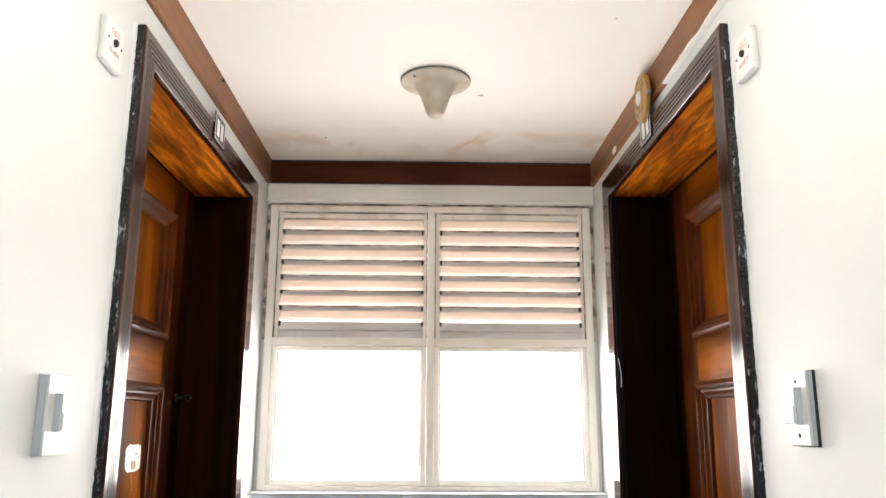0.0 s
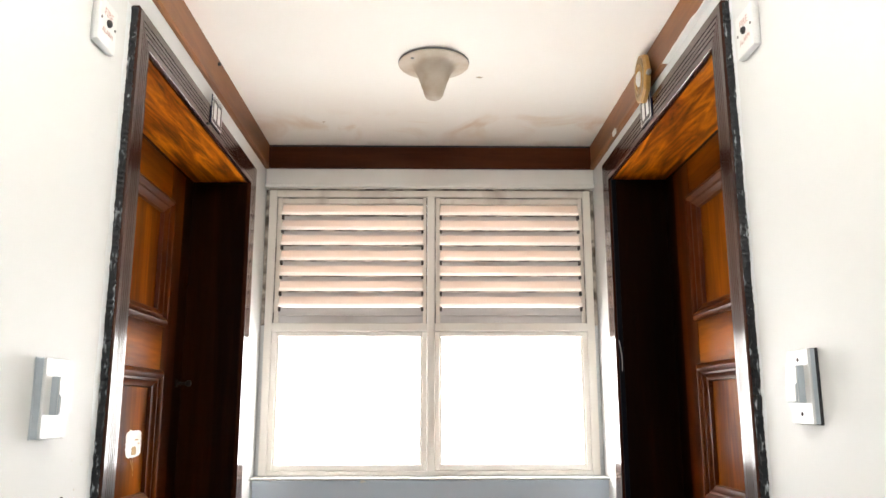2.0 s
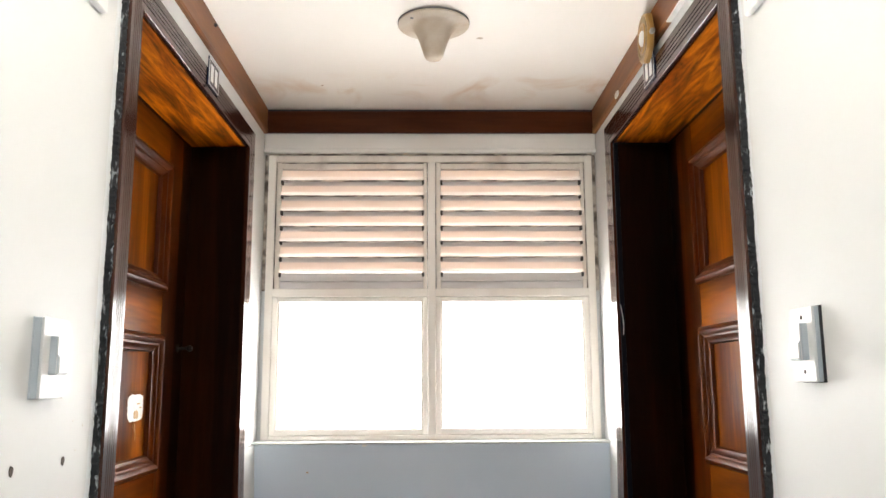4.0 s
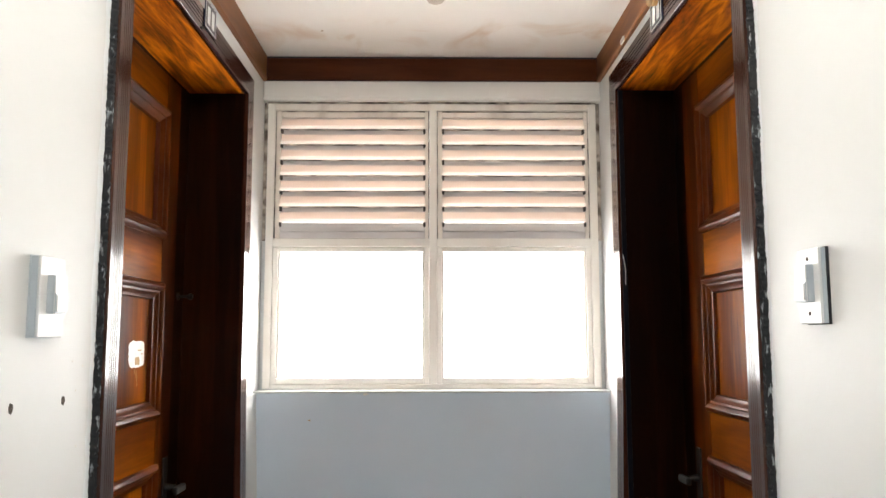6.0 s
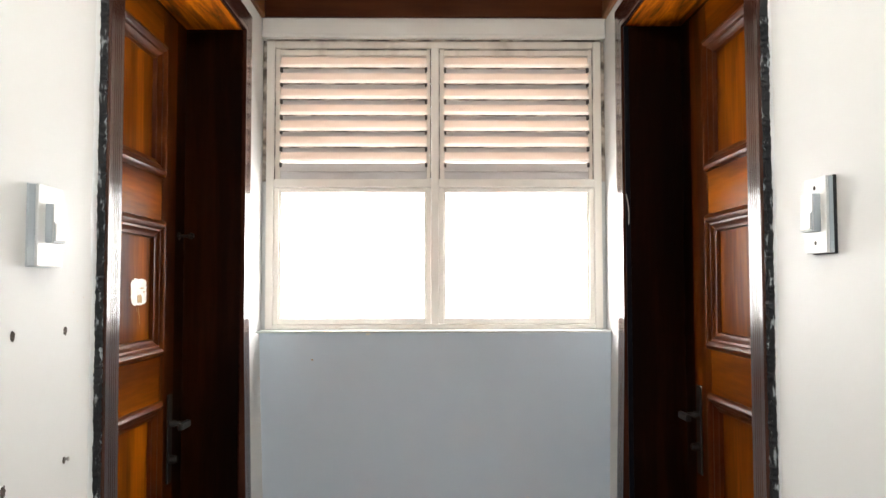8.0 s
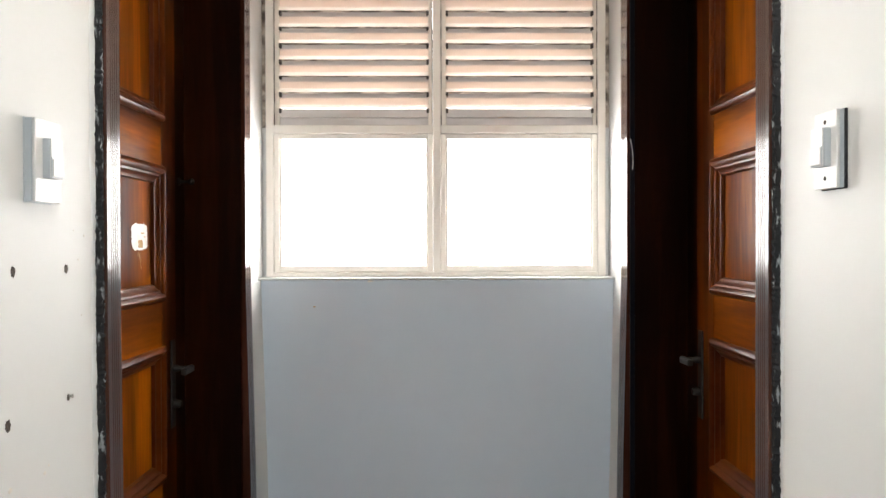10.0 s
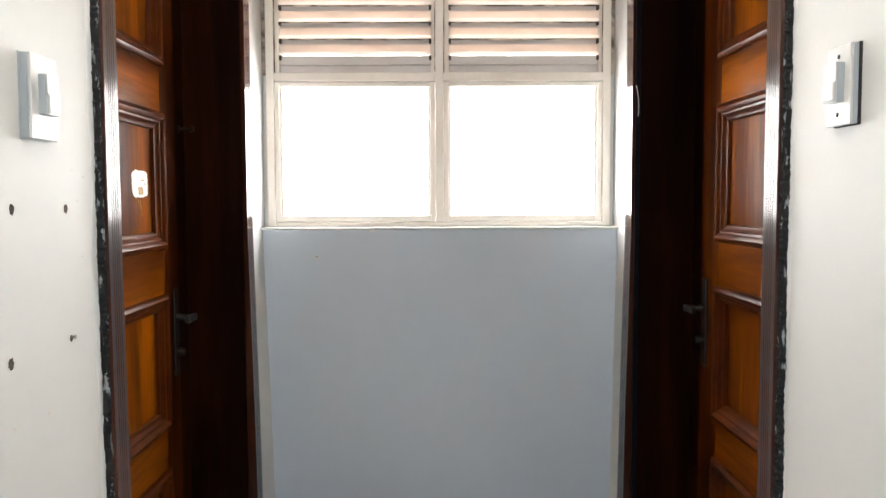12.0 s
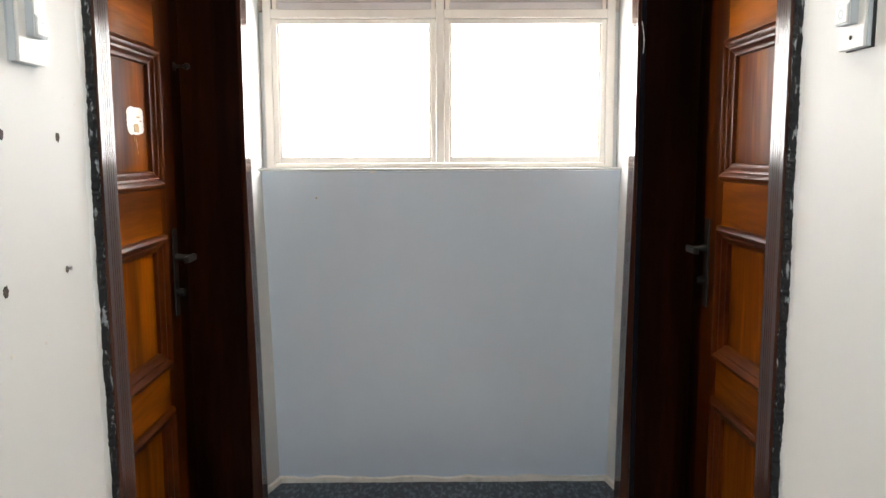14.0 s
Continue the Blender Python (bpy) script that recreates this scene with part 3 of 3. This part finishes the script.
sealant_strip("trim_sealant_west", -1, XL, 1.324, 1.341, 2.150, 3, 0.024, 0.003)
sealant_strip("trim_sealant_east", 1, XR, 1.322, 1.339, 2.172, 4, 0.0, 0.0)


def caulk_smear(name, sign, face, y0, y1, top, seed, lean):
    """The thin pale smear beside the black bead."""
    rnd = random.Random(seed)
    bm = bmesh.new()
    rows, drift = [], 0.0
    for k in range(261):
        drift = 0.85 * drift + rnd.uniform(-0.002, 0.002)
        z = top * k / 260
        shift = lean * max(0.0, 1 - z / 1.1)
        a = y0 + drift + rnd.uniform(-0.001, 0.001) + shift
        rows.append([bm.verts.new((face - sign * h, y, z)) for h, y in ((-0.0004, a), (0.0002, a + 0.004), (0.0010, y1 + shift), (-0.001, y1 + shift))])
    for p, q in zip(rows, rows[1:]):
        for i in range(3):
            bm.faces.new((p[i], p[i + 1], q[i + 1], q[i]))
    return tagged(part(name, bm, M_CAULK), "pale blue-white caulk smear beside a door frame", "sealant", kind="structure")


caulk_smear("trim_caulk_west", -1, XL, 1.308, 1.331, 2.150, 13, 0.024)
caulk_smear("trim_caulk_east", 1, XR, 1.312, 1.330, 2.172, 14, 0.0)

# ---- things on the walls ----
def bell_push(sign, face, y, z, wide, tall, deep, gasket, label):
    """A doorbell push: plate, raised housing, button and two screws."""
    t = thing("doorbell", (face, y, z), label, "doorbell", "doorbells beside the doors")
    s = -sign
    part("gasket", box(0, s * gasket, -wide / 2 - 0.001, wide / 2 + 0.001, -tall / 2 - 0.001, tall / 2 + 0.001, 0.001), M_BLACK if gasket > 0.003 else M_GREY, t)
    # back box and housing are grey for the shade on their sides
    part("back_box", box(s * gasket, s * (deep - 0.0055), -wide / 2 + 0.0006, wide / 2 - 0.0006, -tall / 2 + 0.0006, tall / 2 - 0.0006, 0.001), M_GREY, t, "back box, greyed for its shaded sides")
    part("plate", box(s * (deep - 0.0055), s * deep, -wide / 2, wide / 2, -tall / 2, tall / 2, 0.002), M_WHITE, t)
    housing = part("housing", box(s * (deep - 0.001), s * (deep + 0.011), -0.018, 0.018, -0.026, 0.034, 0.002), M_GREY, t)
    part("housing_cap", box(s * (deep + 0.011), s * (deep + 0.0135), -0.018, 0.018, -0.026, 0.034, 0.001), M_WHITE, housing)
    part("button_gap", box(s * (deep + 0.0128), s * (deep + 0.0142), -0.0178, 0.0178, -0.0254, 0.0055, 0.0004), M_GREY, housing)
    button = part("button", box(s * (deep + 0.012), s * (deep + 0.0165), -0.0165, 0.0165, -0.0235, 0.0035, 0.0018), M_WHITE, housing)
    bm = bmesh.new()
    steps = 14
    for k in range(steps):
        a0, a1 = 2 * math.pi * k / steps, 2 * math.pi * (k + 1) / steps
        x = s * (deep + 0.0167)
        vs = [bm.verts.new((x, 0.0075 * r * math.cos(a), -0.0100 + 0.0075 * r * math.sin(a))) for r, a in ((1, a0), (1, a1), (0.6, a1), (0.6, a0))]
        bm.faces.new(vs)
    part("bell_mark", bm, M_GREY, housing)
    for dz in (-0.0435, 0.0435) if sign > 0 else ():
        bm = lathe([(0.0035, 0), (0.0035, 0.0008), (0.002, 0.0012)], 12, "x", s)
        for v in bm.verts:
            v.co += Vector((s * deep, 0, dz))
        part("screw", bm, M_HOLE, t)
    return t


bell_push(1, XR, 1.134, 1.3745, 0.070, 0.120, 0.017, 0.0045, "white plastic doorbell push with a black gasket on the wall")
bell_push(-1, XL, 1.124, 1.3575, 0.079, 0.125, 0.018, 0.002, "white plastic doorbell push on the wall")


def text_part(words, size, at, sign, mat, parent):
    """Raised print on a side wall, read from inside the corridor."""
    cu = bpy.data.curves.new("print", "FONT")
    cu.body, cu.size, cu.align_x, cu.align_y, cu.extrude = words, size, "CENTER", "CENTER", 0.0002
    tmp = bpy.data.objects.new("print", cu)
    me = bpy.data.meshes.new_from_object(tmp)
    bpy.data.objects.remove(tmp)
    me.materials.append(mat)
    ob = new("lettering", me)
    ob.parent = parent
    ob.matrix_local = pose(*at, 90, 0, -90 * sign)
    return ob


def alarm_plate(sign, face, y, z, label):
    t = thing("fire_alarm_plate", (face, y, z), label, "alarm", "fire alarm plates")
    s = -sign
    a, c = 0.040, 0.045
    part("back_box", box(0, s * 0.005, -a + 0.002, a - 0.002, -c + 0.002, c - 0.002, 0.002), M_WHITE, t)
    prof0 = [(s * 0.005, yy, zz) for yy, zz in ((-a, -c), (a, -c), (a, c), (-a, c))]
    bm = prism(bmesh.new(), prof0, [(s * 0.015, yy * 0.95, zz * 0.95) for _, yy, zz in prof0])
    bmesh.ops.bevel(bm, geom=list(bm.edges), offset=0.002, segments=2, profile=0.5, affect="EDGES")
    part("plate", bm, M_WHITE, t)
    text_part("FIRE", 0.021, (s * 0.0152, 0, 0.020), sign, M_RED, t)
    text_part("ALARM", 0.0145, (s * 0.0152, 0, -0.016), sign, M_RED, t)
    bm = lathe([(0.0075, 0), (0.0075, 0.003), (0.005, 0.006), (0.002, 0.007)], 16, "x", s)
    for v in bm.verts:
        v.co += Vector((s * 0.015, 0, 0.003))
    part("lamp", bm, M_BLACK, t, smooth=True)
    for dy in (-0.030, 0.030):
        bm = lathe([(0.0025, 0), (0.003, 0.001)], 10, "x", s)
        for v in bm.verts:
            v.co += Vector((s * 0.0149, dy, 0.003))
        part("screw", bm, M_DARKM, t)
    return t


alarm_plate(1, XR, 1.234, 2.053, "white square fire alarm plate with red lettering")
alarm_plate(-1, XL, 1.198, 2.037, "white square fire alarm plate with red lettering")


def number_plate(sign, face, y, z, label):
    t = thing("door_number_plate", (face, y, z), label, "sign", "door number plates")
    s = -sign
    w, h = 0.052, 0.041
    part("plate", box(0, s * 0.003, -w, w, -h, h, 0.001), M_BLUE, t)
    for nm, q in (("border", (-w + 0.004, w - 0.004, h - 0.006, h - 0.004)), ("border", (-w + 0.004, w - 0.004, -h + 0.004, -h + 0.006)),
                  ("border", (-w + 0.004, -w + 0.006, -h + 0.006, h - 0.006)), ("border", (w - 0.006, w - 0.004, -h + 0.006, h - 0.006)),
                  ("bar", (-0.031, -0.007, -0.024, 0.024)), ("bar", (0.007, 0.031, -0.024, 0.024))):
        part(nm, box(s * 0.0029, s * 0.0036, q[0], q[1], q[2], q[3]), M_BAR, t)
    return t


number_plate(-1, XL + 0.0165, 1.922, 2.145, "small navy enamel number plate on the door frame")
number_plate(1, XR - 0.0165, 1.897, 2.158, "small navy enamel number plate on the door frame")


def alarm_bell():
    """A yellowed eight-sided sounder on the trim."""
    t = thing("alarm_sounder", (XR - 0.014, 1.905, 2.241), "yellowed eight-sided alarm sounder on the ceiling trim", "alarm")
    part("body", lathe([(0.062, 0), (0.070, 0.003), (0.072, 0.014), (0.066, 0.0195)], 8, "x", -1), M_BRASS, t)
    part("grille", lathe([(0.059, 0.019), (0.058, 0.022), (0.050, 0.0225), (0.048, 0.020)], 32, "x", -1), M_BRASS_D, t, smooth=True)
    part("ring", lathe([(0.042, 0.019), (0.041, 0.023), (0.034, 0.023), (0.032, 0.020)], 32, "x", -1), M_BRASS, t, smooth=True)
    part("dome", lathe([(0.022, 0.019), (0.021, 0.023), (0.015, 0.0265), (0.006, 0.028)], 24, "x", -1), M_BAR, t, "white centre dome", smooth=True)
    bm = lathe([(0.007, 0), (0.007, 0.012), (0.004, 0.014)], 12, "z", -1)
    for v in bm.verts:
        v.co = Vector((v.co.x - 0.010, -0.070 + v.co.z, v.co.y - 0.012))
    part("cable_gland", bm, M_STEEL, t)
    t.matrix_basis = pose(XR - 0.0185, 1.875, 2.238, 0, 0, -3.5)
    return t


alarm_bell()


def antenna():
    t = thing("ceiling_antenna", (0.011, 1.946, CEIL), "beige bell-shaped antenna dome on the ceiling", "antenna")
    part("rim", lathe([(0.099, 0), (0.1015, 0.001), (0.1015, 0.0045), (0.099, 0.005)], 48, "z", -1), M_ANT_RIM, t, smooth=True)
    part("dome", lathe([(0.100, 0.0045), (0.1005, 0.008), (0.096, 0.0105), (0.074, 0.0135), (0.062, 0.018), (0.053, 0.028), (0.046, 0.042), (0.040, 0.058), (0.034, 0.076),
                        (0.029, 0.092), (0.026, 0.101), (0.021, 0.108), (0.013, 0.112), (0.004, 0.113)], 48, "z", -1), M_ANT, t, smooth=True)
    bm = lathe([(0.005, 0), (0.005, 0.0015), (0.003, 0.002)], 12, "z", -1)
    for v in bm.verts:
        v.co += Vector((-0.060, -0.055, -0.0115))
    part("screw", bm, M_ANT_RIM, t)
    return t


antenna()


def ceiling_lamp():
    t = thing("ceiling_light", (0, 0.80, CEIL), "round opal glass ceiling light", "lamp")
    part("base", lathe([(0.125, 0), (0.125, 0.012), (0.115, 0.016)], 40, "z", -1), M_WHITE, t, smooth=True)
    part("diffuser", lathe([(0.108, 0.015), (0.118, 0.030), (0.118, 0.050), (0.104, 0.078), (0.075, 0.098), (0.035, 0.108), (0.004, 0.110)], 40, "z", -1), M_LAMP, t, smooth=True)
    return t


ceiling_lamp()

# ---- marks and small wear ----
def mark_on_wall(name, sign, x, y, z, ry, rz, seed, mat, label, rough=0.3, h=0.0006, category="mark"):
    ob = part(name, ragged(ry, rz, 18, rough, seed, -sign, -0.001, h, 2), mat)
    ob.location = (x, y, z)
    return tagged(ob, label, category)


for i, (y, z, r) in enumerate(((1.217, 1.191, 0.006), (1.054, 1.192, 0.0065), (1.038, 0.974, 0.007), (1.222, 0.978, 0.005))):
    tagged(mark_on_wall("wall_hole", -1, XL, y, z, r, r * 1.2, 20 + i, M_HOLE, "old screw hole in the white wall", rough=0.16, category="hole"), group="old screw holes")
for i, (y, z, r) in enumerate(((1.142, 0.876, 0.004), (1.043, 0.880, 0.005), (1.155, 0.885, 0.003), (1.262, 1.205, 0.002), (1.245, 1.255, 0.002), (1.22, 0.60, 0.002), (1.284, 1.246, 0.002), (1.272, 1.110, 0.002))):
    tagged(mark_on_wall("wall_chip", -1, XL, y, z, r, r * 0.7, 40 + i, M_SKIRT, "small chip in the wall paint", category="chip"), group="paint chips")

bm = lathe([(0.0022, 0), (0.0022, 0.005), (0.0038, 0.0056), (0.003, 0.0075)], 10, "x", 1)
for v in bm.verts:
    v.co += Vector((XL, 1.224, 0.980))
tagged(part("wall_screw", bm, M_STEEL), "loose steel screw sticking out of the wall", "screw")

panel_x = XL + DL[2] - 0.0150
st = part("torn_sticker", ragged(0.056, 0.036, 40, 0.06, 7, 1, -0.0006, 0.0006), M_PAPER)
st.location = (panel_x, 2.045, 1.250)
tagged(st, "torn white paper sticker on the door panel", "sticker")
tp = part("tape_patch", ragged(0.016, 0.011, 14, 0.15, 9, 1, -0.0004, 0.0004), M_TAPE, st, "brown tape remnant")
tp.location = (0.0012, 0.004, -0.019)
for dy, dz, w in ((0.020, 0.010, 0.012), (0.036, 0.000, 0.006)):
    part("smudge", box(0.0005, 0.0010, dy - w, dy + w, dz - 0.0015, dz + 0.0015), M_TAPE, st)
for dy, dz, w, tall in ((0.000, -0.052, 0.0012, 0.012), (0.007, -0.066, 0.0010, 0.009), (0.010, -0.082, 0.0014, 0.005), (-0.012, -0.046, 0.0010, 0.007)):
    streak = part("glue_streak", ragged(w, tall, 12, 0.2, int(1000 + 1000 * dy), 1, -0.0006, 0.0004, 2), M_TAPE, st, "thin dried glue streak")
    streak.location = (0, dy, dz)
rs = part("round_sticker", ragged(0.014, 0.014, 20, 0.08, 17, 1, -0.0006, 0.0006, 2), M_PAPER)
rs.location = (panel_x, 1.890, 1.812)
tagged(rs, "small white paper remnant on the upper door panel", "sticker")
bm = bmesh.new()
rows = []
for k in range(13):
    f = k / 12
    c = Vector((XR - 0.008 + 0.006 * math.sin(2.2 * f), 2.372 - 0.006 * f - 0.004 * math.sin(math.pi * f), 1.555 - 0.095 * f))
    rows.append([bm.verts.new(c + Vector((0.0011 * math.cos(q), 0.0011 * math.sin(q), 0))) for q in (0, 2.09, 4.19)])
for p, q in zip(rows, rows[1:]):
    for i in range(3):
        bm.faces.new((p[i], p[(i + 1) % 3], q[(i + 1) % 3], q[i]))
part("loose_thread", bm, M_BAR, DR[0], "loose white thread").location = (-XR, 0, 0)

ns = part("trim_nail", lathe([(0.005, 0), (0.005, 0.006), (0.002, 0.008)], 10, "x", 1), M_BLACK)
ns.location = (XL + 0.012, 1.930, 2.300)
tagged(ns, "dark nail head in the ceiling trim", "nail")
gum = part("white_pad", ragged(0.020, 0.009, 20, 0.1, 12, -1, 0.0, 0.004), M_PAPER)
gum.location = (XR - 0.014, 2.270, 2.226)
tagged(gum, "small white adhesive pad on the trim", "pad")


def paint_overlap(name, sign, face, y0, y1, z, seed, label):
    """White wall paint run over the lower edge of the ceiling trim."""
    rnd = random.Random(seed)
    bm = bmesh.new()
    n = int((y1 - y0) / 0.012)
    rows, h = [], 0.003
    for k in range(n + 1):
        h = min(0.006, max(0.0003, h + rnd.uniform(-0.0022, 0.0022)))
        x = face - sign * 0.0146
        y = y0 + (y1 - y0) * k / n
        taper = min(1.0, 6 * k / n, 6 * (n - k) / n)
        rows.append([bm.verts.new(p) for p in ((face - sign * 0.0005, y, z - 0.0008), (x, y, z - 0.0008), (x, y, z + 0.002 + h * taper))])
    for p, q in zip(rows, rows[1:]):
        for i in range(2):
            bm.faces.new((p[i], p[i + 1], q[i + 1], q[i]))
    return tagged(part(name, bm, M_BAR), label, "paint", kind="structure")


paint_overlap("trim_paint_east", 1, XR, 0.90, 1.74, 2.222, 31, "white paint run over the lower edge of the trim")
nh = part("casing_nail", lathe([(0.004, 0), (0.004, 0.004), (0.0015, 0.006)], 10, "x", 1), M_BLACK)
nh.location = (XL + 0.0155, 1.853, 2.093)
tagged(nh, "dark nail head in the door casing", "nail")


def flat_chip(name, at, r, seed, mat, axis, label):
    rnd = random.Random(seed)
    pts = [(r * (1 + rnd.uniform(-0.4, 0.4)) * math.cos(a), 0.6 * r * (1 + rnd.uniform(-0.4, 0.4)) * math.sin(a)) for a in [2 * math.pi * k / 12 for k in range(12)]]
    if axis == "y":
        bm = prism(bmesh.new(), [(u, 0.001, v) for u, v in pts], [(u, -0.0008, v) for u, v in pts])
    else:
        bm = prism(bmesh.new(), [(u, v, 0.001) for u, v in pts], [(u, v, -0.0008) for u, v in pts])
    ob = part(name, bm, mat)
    ob.location = at
    return tagged(ob, label, "chip")


flat_chip("paint_chip", (-0.417, END, 1.012), 0.004, 1, M_TAPE, "y", "small brown chip in the pale blue wall")
flat_chip("paint_chip", (-0.225, END, 1.100), 0.009, 2, M_PAPER, "y", "white paint flake below the sill edge")
flat_chip("ceiling_chip", (0.150, 2.046, CEIL), 0.009, 3, M_ANT, "z", "small chip in the ceiling paint")
flat_chip("ceiling_chip", (-0.367, 2.424, CEIL), 0.005, 4, M_TAPE, "z", "small chip in the ceiling paint")
flat_chip("ceiling_chip", (0.448, 1.573, CEIL), 0.003, 5, M_ANT, "z", "small chip in the ceiling paint")
